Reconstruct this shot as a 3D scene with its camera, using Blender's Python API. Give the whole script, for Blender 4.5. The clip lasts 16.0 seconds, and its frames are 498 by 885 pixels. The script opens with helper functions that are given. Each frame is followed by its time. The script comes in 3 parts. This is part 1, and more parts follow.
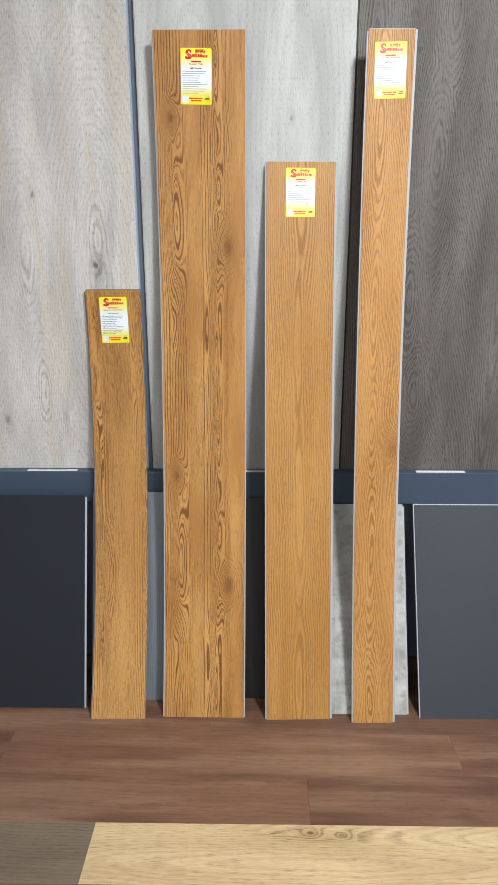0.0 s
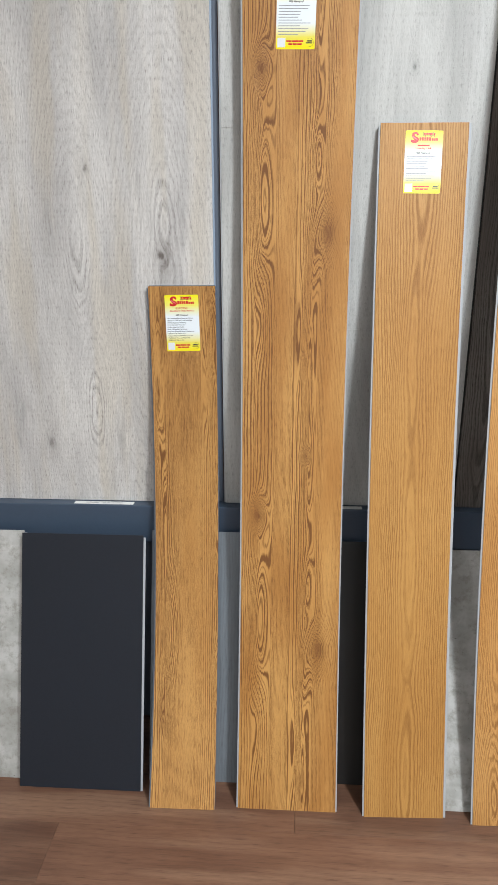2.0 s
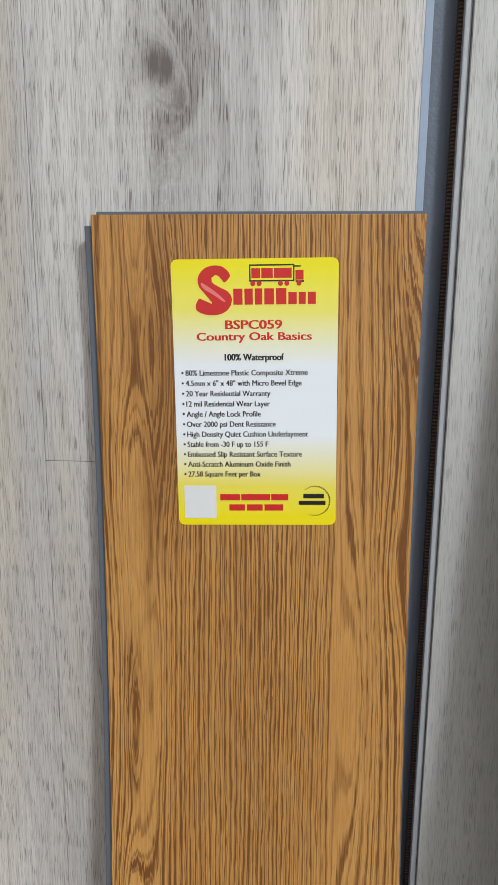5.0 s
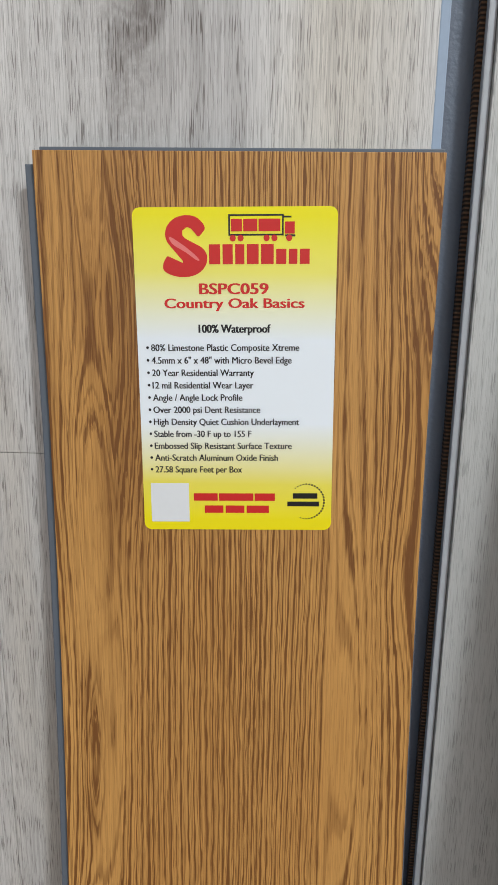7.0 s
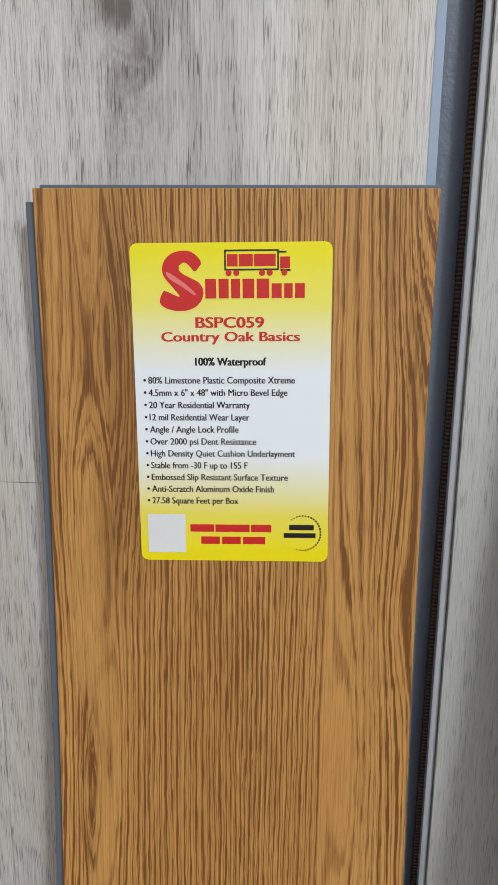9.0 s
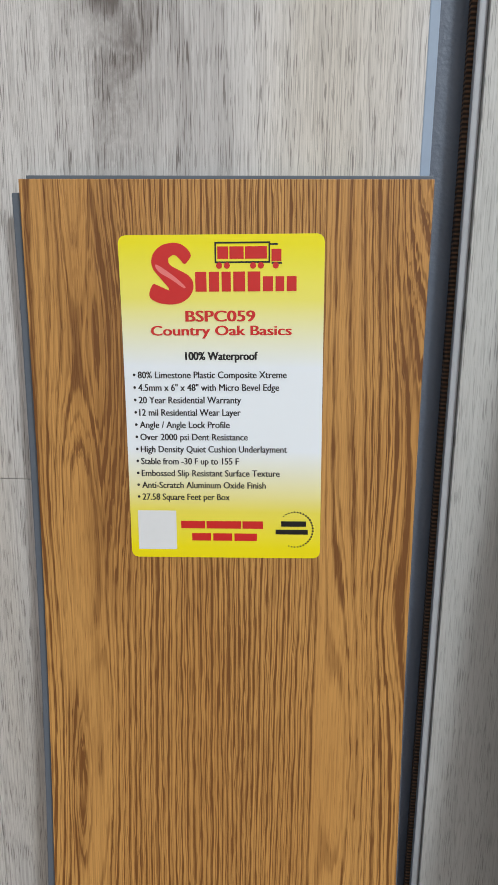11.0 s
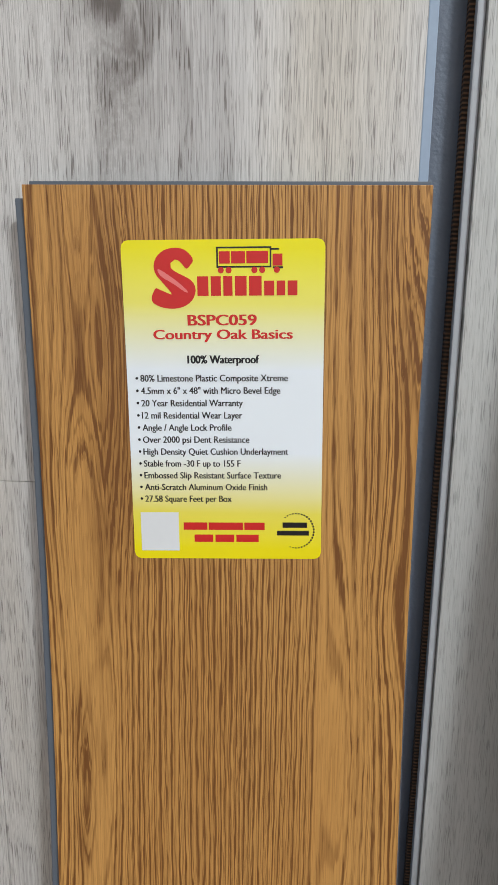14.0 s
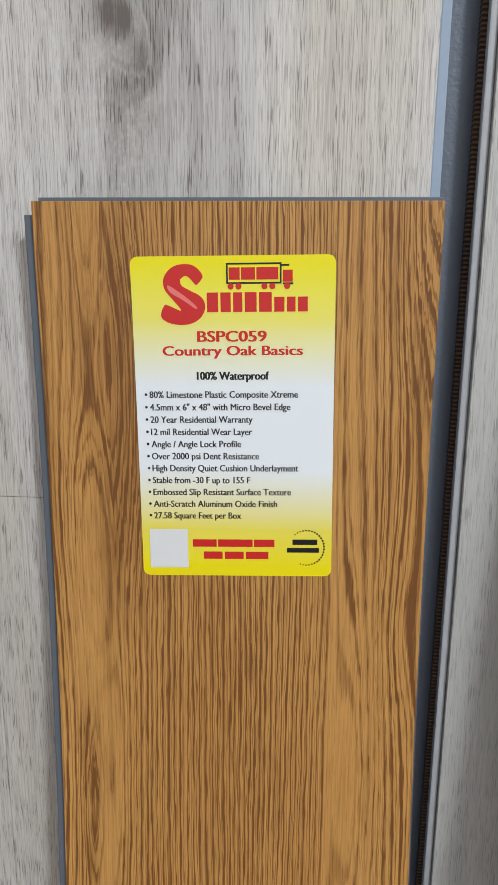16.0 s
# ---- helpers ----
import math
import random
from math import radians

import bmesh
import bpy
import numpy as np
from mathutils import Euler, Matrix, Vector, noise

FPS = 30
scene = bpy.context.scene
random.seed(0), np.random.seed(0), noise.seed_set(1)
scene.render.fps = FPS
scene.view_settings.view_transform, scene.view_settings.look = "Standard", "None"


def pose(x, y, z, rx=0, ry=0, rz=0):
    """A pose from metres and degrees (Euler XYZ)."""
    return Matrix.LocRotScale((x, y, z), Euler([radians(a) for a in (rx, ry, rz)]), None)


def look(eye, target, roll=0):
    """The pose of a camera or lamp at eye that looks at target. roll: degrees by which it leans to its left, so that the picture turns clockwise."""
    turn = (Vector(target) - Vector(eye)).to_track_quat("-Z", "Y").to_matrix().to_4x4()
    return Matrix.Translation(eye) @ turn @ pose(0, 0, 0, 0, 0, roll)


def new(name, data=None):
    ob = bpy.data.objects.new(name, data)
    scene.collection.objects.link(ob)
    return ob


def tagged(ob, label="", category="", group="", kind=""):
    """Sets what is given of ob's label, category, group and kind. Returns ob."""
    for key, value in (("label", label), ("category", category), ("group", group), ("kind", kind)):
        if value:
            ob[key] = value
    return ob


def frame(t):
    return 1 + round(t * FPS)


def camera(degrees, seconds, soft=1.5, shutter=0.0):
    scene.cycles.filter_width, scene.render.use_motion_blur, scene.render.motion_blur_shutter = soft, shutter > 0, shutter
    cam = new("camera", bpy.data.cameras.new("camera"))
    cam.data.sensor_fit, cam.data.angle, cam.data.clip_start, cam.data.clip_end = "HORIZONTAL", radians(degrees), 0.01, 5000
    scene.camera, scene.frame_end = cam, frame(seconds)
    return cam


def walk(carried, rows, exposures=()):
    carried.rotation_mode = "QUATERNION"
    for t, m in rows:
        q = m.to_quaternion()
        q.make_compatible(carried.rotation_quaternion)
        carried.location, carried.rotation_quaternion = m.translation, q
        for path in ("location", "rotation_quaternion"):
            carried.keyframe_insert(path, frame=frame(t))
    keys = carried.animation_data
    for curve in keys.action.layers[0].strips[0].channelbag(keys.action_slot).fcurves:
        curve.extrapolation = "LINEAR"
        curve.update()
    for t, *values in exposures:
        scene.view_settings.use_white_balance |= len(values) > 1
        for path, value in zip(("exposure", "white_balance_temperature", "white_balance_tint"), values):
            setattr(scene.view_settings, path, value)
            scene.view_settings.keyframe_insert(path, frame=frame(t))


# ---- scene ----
cam = camera(43.0, 16.0, soft=1.0)
PATH = [
    (0, (0.472, -1.517, 1.258), (0.445, 0.406, 0.709), -0.0),
    (0.5, (0.471, -1.496, 1.259), (0.438, 0.425, 0.704), 0.1),
    (1, (0.474, -1.456, 1.247), (0.432, 0.465, 0.692), 0.1),
    (1.5, (0.435, -1.373, 1.238), (0.366, 0.543, 0.669), 0.0),
    (2, (0.304, -1.17, 1.25), (0.192, 0.744, 0.682), -0.1),
    (2.5, (0.198, -0.915, 1.221), (0.083, 0.996, 0.642), -0.3),
    (3, (0.157, -0.639, 1.221), (0.042, 1.291, 0.712), -0.2),
    (3.5, (0.086, -0.385, 1.189), (-0.015, 1.559, 0.731), -0.5),
    (4, (0.072, -0.206, 1.18), (-0.078, 1.743, 0.759), -0.5),
    (4.2, (0.083, -0.148, 1.168), (-0.073, 1.814, 0.812), -0.1),
    (6.3, (0.081, 0.033, 1.126), (0.004, 1.982, 0.688), 0.8),
    (6.5, (0.085, 0.036, 1.128), (0.002, 1.984, 0.687), 0.8),
    (7, (0.083, 0.038, 1.13), (-0.004, 1.988, 0.691), 0.8),
    (7.5, (0.076, 0.043, 1.137), (-0.019, 1.994, 0.706), 0.7),
    (8, (0.085, 0.046, 1.139), (-0.012, 1.998, 0.714), 0.7),
    (8.5, (0.088, 0.042, 1.135), (-0.027, 1.997, 0.732), 0.6),
    (9, (0.09, 0.039, 1.137), (-0.042, 1.995, 0.743), 0.7),
    (9.2, (0.095, 0.038, 1.141), (-0.066, 1.989, 0.733), 0.8),
    (11.3, (0.091, 0.043, 1.137), (-0.025, 1.996, 0.72), 0.7),
    (11.5, (0.09, 0.043, 1.139), (-0.021, 1.995, 0.72), 0.7),
    (12, (0.089, 0.044, 1.138), (-0.019, 1.995, 0.715), 0.7),
    (12.5, (0.088, 0.045, 1.14), (-0.019, 1.996, 0.714), 0.8),
    (13, (0.087, 0.043, 1.14), (-0.022, 1.995, 0.721), 0.7),
    (13.5, (0.088, 0.04, 1.139), (-0.023, 1.992, 0.72), 0.6),
    (14, (0.09, 0.04, 1.139), (-0.02, 1.993, 0.722), 0.6),
    (14.5, (0.092, 0.043, 1.142), (-0.021, 1.996, 0.726), 0.5),
    (15, (0.088, 0.044, 1.143), (-0.029, 1.999, 0.736), 0.5),
    (15.5, (0.086, 0.044, 1.142), (-0.037, 1.999, 0.74), 0.5),
    (16, (0.088, 0.043, 1.144), (-0.039, 1.997, 0.735), 0.5),
]
walk(cam, [(t, look(eye, target, roll)) for t, eye, target, roll in PATH],
     exposures=[(0.0, 0.0), (2.0, -0.02), (3.5, -0.02), (4.2, -0.16), (6.3, -0.30), (16.0, -0.30)])

# ---- world and lights: a showroom under unseen, assumed ceiling lamps, brightest ahead and to one side ----
world = bpy.data.worlds.new("world")
scene.world = world
world.use_nodes = True
world.node_tree.nodes["Background"].inputs[0].default_value = (0.9, 0.95, 1.0, 1)
world.node_tree.nodes["Background"].inputs[1].default_value = 0.05


def unseen_ceiling_lamp(x, y, watts, sx, sy):
    lamp = bpy.data.lights.new("unseen_ceiling_light", "AREA")
    lamp.shape, lamp.size, lamp.size_y, lamp.energy = "RECTANGLE", sx, sy, watts
    lamp.color = (0.91, 0.97, 1.0)
    ob = new("unseen_ceiling_light", lamp)
    ob.matrix_world = pose(x, y, 2.78)
    return ob


# first the key that throws the plank shadows leftwards, then four added fill lamps
for lx, ly, lw, sx, sy in ((1.27, -1.45, 94, 0.25, 0.5), (-1.6, -1.4, 8, 1.2, 1.2), (2.6, -1.4, 20, 1.2, 1.2), (1.5, -3.6, 56, 1.2, 1.2), (-0.9, -3.6, 44, 1.2, 1.2)):
    unseen_ceiling_lamp(lx, ly, lw, sx, sy)


# ---- node helpers ----
class Nodes:
    """A small writer of node materials."""

    def __init__(self, name):
        self.material = bpy.data.materials.new(name)
        self.material.use_nodes = True
        self.tree = self.material.node_tree
        self.shader = self.tree.nodes["Principled BSDF"]

    def put(self, socket, value):
        if isinstance(value, bpy.types.NodeSocket):
            self.tree.links.new(value, socket)
        elif isinstance(value, (tuple, list)) and len(value) == 3 and socket.type == "RGBA":
            socket.default_value = (*value, 1)
        else:
            socket.default_value = value

    def math(self, op, a, b=0.0, c=0.0, clamp=False):
        n = self.tree.nodes.new("ShaderNodeMath")
        n.operation, n.use_clamp = op, clamp
        for i, v in enumerate((a, b, c)):
            self.put(n.inputs[i], v)
        return n.outputs[0]

    def add(self, a, b):
        return self.math("ADD", a, b)

    def sub(self, a, b):
        return self.math("SUBTRACT", a, b)

    def mul(self, a, b):
        return self.math("MULTIPLY", a, b)

    def step(self, v, lo, hi):
        """0 below lo, 1 above hi, smooth between."""
        n = self.tree.nodes.new("ShaderNodeMapRange")
        n.interpolation_type = "SMOOTHSTEP"
        self.put(n.inputs[0], v)
        n.inputs[1].default_value, n.inputs[2].default_value = lo, hi
        return n.outputs[0]

    def coords(self):
        n = self.tree.nodes.new("ShaderNodeTexCoord")
        s = self.tree.nodes.new("ShaderNodeSeparateXYZ")
        self.tree.links.new(n.outputs["Object"], s.inputs[0])
        return s.outputs

    def vec(self, x, y, z=0.0):
        n = self.tree.nodes.new("ShaderNodeCombineXYZ")
        for i, v in enumerate((x, y, z)):
            self.put(n.inputs[i], v)
        return n.outputs[0]

    def noise(self, vector, scale=1.0, detail=2.0, rough=0.5):
        n = self.tree.nodes.new("ShaderNodeTexNoise")
        self.put(n.inputs["Vector"], vector)
        n.inputs["Scale"].default_value, n.inputs["Detail"].default_value, n.inputs["Roughness"].default_value = scale, detail, rough
        return n.outputs["Fac"]

    def mix(self, f, a, b, kind="MIX"):
        n = self.tree.nodes.new("ShaderNodeMix")
        n.data_type, n.blend_type = "RGBA", kind
        self.put(n.inputs[0], f)
        self.put(n.inputs[6], a)
        self.put(n.inputs[7], b)
        return n.outputs[2]

    def random(self):
        return self.tree.nodes.new("ShaderNodeObjectInfo").outputs["Random"]

    def bump(self, height, strength=0.3, distance=0.0005):
        n = self.tree.nodes.new("ShaderNodeBump")
        n.inputs["Strength"].default_value, n.inputs["Distance"].default_value = strength, distance
        self.put(n.inputs["Height"], height)
        self.put(self.shader.inputs["Normal"], n.outputs[0])

    def finish(self, colour, rough=0.5, metal=0.0, specular=0.5):
        self.put(self.shader.inputs["Base Color"], colour)
        self.put(self.shader.inputs["Roughness"], rough)
        self.put(self.shader.inputs["Metallic"], metal)
        self.put(self.shader.inputs["Specular IOR Level"], specular)
        return self.material


def wood(name, light, dark, tint, rings, seed, contrast=1.0, pore=0.6, rough=0.45, knots=(), along="z", patches=(), wobble=1.0, vary=0.0, spread=0.006, blotch=0.35, base_line=0.42, pore_base=0.36, pore_run=48.0, pore_from=0.54, warm=None, pore_fine=1350.0, knot_rings=5.5, flow=None, bumps=(), stains=()):
    """Plain-sawn wood. rings: growth-ring centres (across, along, half width, half length, rings per half width, first ring, reach).
    patches: (across, along, half width, half length, amount) where the dark lines thicken (+) or fade (-).
    flow: lines per metre at the edge, then (across, change) pairs; bumps push the lines aside into tongues and eyes.
    stains: (across, along, half width, half length, amount) of weathered grey."""
    k = Nodes(name)
    c = k.coords()
    u0, v0 = (c[0], c[2]) if along == "z" else (c[1], c[0])
    if vary:
        r = k.random()
        u0, v0 = k.add(u0, k.mul(r, vary * 0.37)), k.add(v0, k.mul(r, vary))
    # slow sideways drift, and ragged teeth along the grain
    drift = k.sub(k.noise(k.vec(k.mul(u0, 9.0), k.mul(v0, 3.2), seed), 1.0, 2.0), 0.5)
    small = k.sub(k.noise(k.vec(k.mul(u0, 45.0), k.mul(v0, 11.0), seed + 3), 1.0, 2.0), 0.5)
    teeth = k.sub(k.noise(k.vec(k.mul(u0, 900.0), k.mul(v0, 30.0), seed + 7), 1.0, 1.0), 0.5)
    u = k.add(u0, k.add(k.mul(drift, 0.022 * wobble), k.mul(small, spread * wobble)))
    jag = k.sub(k.noise(k.vec(k.mul(u0, 750.0), k.mul(v0, 55.0), seed + 5), 1.0, 1.0), 0.5)
    u = k.add(u, k.mul(jag, 0.0016))
    v = k.add(v0, k.add(k.mul(teeth, 0.014 if flow else 0.03), k.mul(small, 0.05 * wobble)))
    field = None
    for uc, vc, a, b, n, *start in rings:
        du, dv = k.mul(k.sub(u, uc), 1 / a), k.mul(k.sub(v, vc), 1 / b)
        r = k.math("SQRT", k.add(1.4, k.add(k.mul(du, du), k.mul(dv, dv))))
        r = k.add(k.mul(r, n), start[0] if start else 0.0)
        if len(start) > 1:  # how far to the side these rings reach
            r = k.add(r, k.mul(k.math("MAXIMUM", k.sub(k.math("ABSOLUTE", k.sub(u, uc)), start[1]), 0.0), 2500.0))
        field = r if field is None else k.math("SMOOTH_MIN", field, r, 0.8)
    if flow:
        first, turns = flow
        field = k.mul(u, first)
        for ut, change in turns:
            field = k.add(field, k.mul(k.math("MAXIMUM", k.sub(u, ut), 0.0), change))
        for bu, bv, ba, bb, height in bumps:
            du, dv = k.mul(k.sub(u, bu), 1 / ba), k.mul(k.sub(v, bv), 1 / bb)
            field = k.add(field, k.mul(k.math("EXPONENT", k.mul(k.add(k.mul(du, du), k.mul(dv, dv)), -1.0)), height))
    heart = []
    for ku, kv, kr in knots:
        du = k.mul(k.sub(k.add(u0, k.mul(small, 0.4 * kr)), ku), 1 / kr)
        dv = k.mul(k.sub(k.add(v0, k.mul(teeth, 0.8 * kr)), kv), 0.55 / kr)
        square = k.add(k.mul(du, du), k.mul(dv, dv))
        heart.append(square)
        field = k.add(field, k.mul(k.math("EXPONENT", k.mul(square, -0.22)), knot_rings))
    uneven = k.noise(k.vec(k.mul(field, 0.6), k.mul(v0, 0.5), seed + 11), 1.0, 1.0)
    saw = k.math("FRACT", k.add(field, k.mul(uneven, 0.7)))
    thin = 0.50
    if flow:  # each line has its own weight
        thin = k.add(0.44, k.mul(k.noise(k.vec(k.math("FLOOR", k.add(field, k.mul(uneven, 0.7))), k.mul(v0, 9.0), seed + 13), 1.7, 1.0), 0.42))
    line = k.mul(k.math("MULTIPLY", k.sub(saw, thin), 9.0, clamp=True), k.sub(1.0, k.step(saw, 0.90, 1.0)))
    hair = k.math("FRACT", k.add(k.mul(field, 2.37), k.mul(uneven, 3.0)))
    hair = k.mul(k.step(hair, 0.55, 0.75), k.sub(1.0, k.step(hair, 0.85, 1.0)))
    # where lines are strong or faint
    zone = k.noise(k.vec(k.mul(u0, 16.0), k.mul(v0, 1.9), seed + 17), 1.0, 2.0)
    strength = k.add(base_line, k.mul(k.step(zone, 0.32, 0.68), 1.0 - base_line if base_line > 0.3 else 0.12))
    for pu, pv, pa, pb, amount in patches:
        du, dv = k.mul(k.sub(u, pu), 1 / pa), k.mul(k.sub(v, pv), 1 / pb)
        near = k.math("SUBTRACT", 1.0, k.step(k.math("SQRT", k.add(k.mul(du, du), k.mul(dv, dv))), 0.55, 1.15))
        strength = k.add(strength, k.mul(near, amount))
    streak = k.noise(k.vec(k.mul(u0, pore_fine), k.mul(v0, pore_run), seed + 23), 1.0, 2.0)
    fine = k.noise(k.vec(k.mul(u0, 1700.0), k.mul(v0, 22.0), seed + 29), 1.0, 3.0, 0.6)
    amount = k.mul(k.mul(k.math("MAXIMUM", line, k.mul(hair, 0.5)), strength), k.add(0.08, k.mul(streak, 1.8)))
    pores = k.mul(k.step(streak, pore_from, pore_from + 0.12), pore)
    amount = k.math("ADD", k.mul(amount, contrast), k.mul(pores, k.add(pore_base, k.mul(line, 0.25))), clamp=True)
    for square in heart:
        amount = k.math("ADD", amount, k.add(k.mul(k.math("EXPONENT", k.mul(square, -1.1)), 0.55), k.mul(k.math("EXPONENT", k.mul(square, -0.10)), 0.16)), clamp=True)
    base = k.mix(k.step(k.noise(k.vec(k.mul(u0, 13.0), k.mul(v0, 2.3), seed + 31), 1.0, 3.0), 0.3, 0.7), light, tint)
    if warm:
        tan = k.noise(k.vec(k.mul(u, 17.0), k.mul(v, 1.5), seed + 37), 1.0, 2.0, 0.5)
        base = k.mix(k.mul(k.step(tan, 0.46, 0.66), 0.45), base, warm)
        ash = k.noise(k.vec(k.mul(u, 14.0), k.mul(v, 2.6), seed + 41), 1.0, 4.0, 0.65)
        base = k.mix(k.mul(k.step(ash, 0.55, 0.75), 0.62), base, tuple(0.60 * c for c in tint))
    base = k.mix(k.mul(k.step(fine, 0.40, 0.68), blotch), base, dark)
    for su, sv, sa, sb, much in stains:
        du, dv = k.mul(k.sub(k.add(u, k.mul(small, 0.003 if flow else 0.02)), su), 1 / sa), k.mul(k.sub(k.add(v, k.mul(teeth, 0.6 * sb)), sv), 1 / sb)
        near = k.math("EXPONENT", k.mul(k.add(k.mul(du, du), k.mul(dv, dv)), -1.0))
        fleck = k.step(k.noise(k.vec(k.mul(u0, 1100.0 if flow else 420.0), k.mul(v0, 42.0 if flow else 260.0), seed + 43), 1.0, 3.0, 0.65), 0.36, 0.62)
        base = k.mix(k.mul(k.mul(near, much), k.add(0.35, k.mul(fleck, 0.65))), base, tuple(0.15 * a + 0.85 * b if flow else 0.35 * a + 0.65 * b for a, b in zip(light, dark)))
    colour = k.mix(amount, base, dark)
    if vary:
        shade = k.add(0.82, k.mul(k.math("FRACT", k.mul(k.random(), 7.31)), 0.3))
        colour = k.mix(1.0, colour, k.vec(shade, shade, shade), "MULTIPLY")
    k.bump(k.sub(0.0, k.add(amount, k.mul(pores, 0.6))), 0.35, 0.0003)
    return k.finish(colour, k.add(rough, k.mul(amount, 0.12)), 0.0, 0.4)


def plain(name, colour, rough=0.5, metal=0.0, grain=0.0, scale=60.0, relief=0.0, specular=0.5):
    """A painted or moulded surface with faint mottling at two scales."""
    k = Nodes(name)
    c = k.coords()
    at = k.vec(c[0], c[1], c[2])
    big, fine = k.noise(at, scale * 0.12, 3.0), k.noise(at, scale * 6, 2.0)
    shade = k.add(1.0 - grain, k.mul(k.add(big, fine), grain))
    if relief:
        k.bump(k.add(fine, k.mul(k.noise(at, scale * 1.7, 2.0), 1.5)), relief, 0.0006)
    return k.finish(k.mix(1.0, (*colour,), k.vec(shade, shade, shade), "MULTIPLY"), rough, metal, specular)


GOLD, GOLD_DARK, GOLD_TINT = (0.615, 0.330, 0.101), (0.175, 0.067, 0.015), (0.535, 0.264, 0.072)
mat_small = wood("golden_oak_narrow_grain", GOLD, GOLD_DARK, GOLD_TINT, [], 1.0, wobble=0.5, contrast=1.35, base_line=0.55, pore=0.65, blotch=0.34, pore_run=70.0,
                 flow=(130.0, [(0.026, 290.0), (0.115, -220.0)]),
                 bumps=[(0.019, 1.222, 0.0060, 0.055, 2.6), (0.016, 1.085, 0.0100, 0.062, 3.0), (0.035, 1.15, 0.012, 0.07, -2.4), (0.013, 0.975, 0.006, 0.045, 2.2), (0.010, 0.86, 0.008, 0.06, 2.4),
                        (0.150, 1.245, 0.012, 0.085, 4.6), (0.130, 0.985, 0.010, 0.13, -2.6), (0.143, 1.05, 0.008, 0.06, 1.6), (0.075, 1.02, 0.02, 0.12, -1.0), (0.095, 0.93, 0.02, 0.10, 0.9),
                        (0.036, 0.40, 0.018, 0.14, 6.5), (0.020, 0.66, 0.016, 0.20, 5.0), (0.020, 0.22, 0.007, 0.035, 2.6), (0.149, 0.29, 0.009, 0.07, 3.6), (0.146, 0.66, 0.009, 0.12, 2.8)],
                 stains=[(0.031, 1.185, 0.0055, 0.035, 0.95), (0.036, 1.13, 0.009, 0.05, 0.9), (0.027, 1.10, 0.005, 0.04, 0.85), (0.013, 0.995, 0.004, 0.020, 1.0), (0.012, 0.945, 0.004, 0.018, 0.9), (0.018, 1.160, 0.003, 0.030, 0.7),
                         (0.003, 1.12, 0.002, 0.08, 0.5), (0.148, 1.155, 0.004, 0.030, 0.8), (0.138, 1.19, 0.003, 0.030, 0.6), (0.022, 1.05, 0.003, 0.06, 0.6), (0.013, 1.20, 0.002, 0.03, 0.5), (0.075, 0.9, 0.05, 0.3, 0.28), (0.02, 0.2, 0.012, 0.05, 0.8)],
                 patches=[(0.008, 1.17, 0.007, 0.07, -0.30), (0.020, 1.20, 0.005, 0.04, -0.35), (0.034, 1.14, 0.012, 0.075, 0.9), (0.014, 1.055, 0.011, 0.055, -0.55), (0.013, 0.995, 0.0045, 0.022, 0.7),
                          (0.012, 0.945, 0.005, 0.02, 0.6), (0.07, 0.97, 0.045, 0.14, 0.30), (0.09, 0.45, 0.045, 0.45, -0.30), (0.025, 0.5, 0.04, 0.45, 0.7), (0.133, 1.00, 0.008, 0.10, -0.45), (0.128, 1.15, 0.010, 0.05, -0.3), (0.146, 1.13, 0.006, 0.05, 0.2)])
# the printed figure of the wide plank comes round again after 0.941 m
BIG_FIGURE = [(0.042, 1.38, 0.021, 0.19, 6.5), (0.042, 1.15, 0.015, 0.10, -3.0), (0.154, 1.46, 0.012, 0.075, 3.6), (0.150, 1.26, 0.013, 0.07, 3.6), (0.148, 1.02, 0.009, 0.16, 3.2), (0.152, 1.75, 0.010, 0.14, 3.2),
              (0.190, 1.56, 0.010, 0.06, -2.4), (0.128, 1.10, 0.008, 0.12, -1.8), (0.038, 1.62, 0.010, 0.06, 3.0)]
mat_big = wood("golden_oak_wide_grain", GOLD, GOLD_DARK, (0.44, 0.20, 0.049), [], 5.0,
               knots=[(0.183, 0.375, 0.014), (0.183, 1.316, 0.014), (0.036, 0.69, 0.008), (0.036, 1.631, 0.008), (0.144, 0.83, 0.004), (0.144, 1.77, 0.004)], contrast=1.3, knot_rings=7.0, pore=0.5, blotch=0.28,
               flow=(130.0, [(0.070, 230.0), (0.112, -240.0), (0.170, 200.0)]), bumps=BIG_FIGURE + [(bu, bv - 0.941, ba, bb, height) for bu, bv, ba, bb, height in BIG_FIGURE],
               patches=[(0.145, 0.9, 0.025, 1.2, 0.35), (0.205, 0.9, 0.024, 1.2, -0.45), (0.092, 0.9, 0.018, 1.2, -0.25), (0.04, 0.9, 0.03, 1.2, 0.25)], wobble=0.5, base_line=0.55)
mat_medium = wood("golden_oak_medium_grain", (0.54, 0.29, 0.085), (0.26, 0.11, 0.025), (0.47, 0.235, 0.062),
                  [(0.094, 0.10, 0.018, 0.20, 4.0), (0.094, 0.62, 0.017, 0.28, 4.0), (0.088, 1.06, 0.015, 0.26, 4.0), (0.092, 1.45, 0.02, 0.2, 4.0)], 9.0, contrast=0.8)
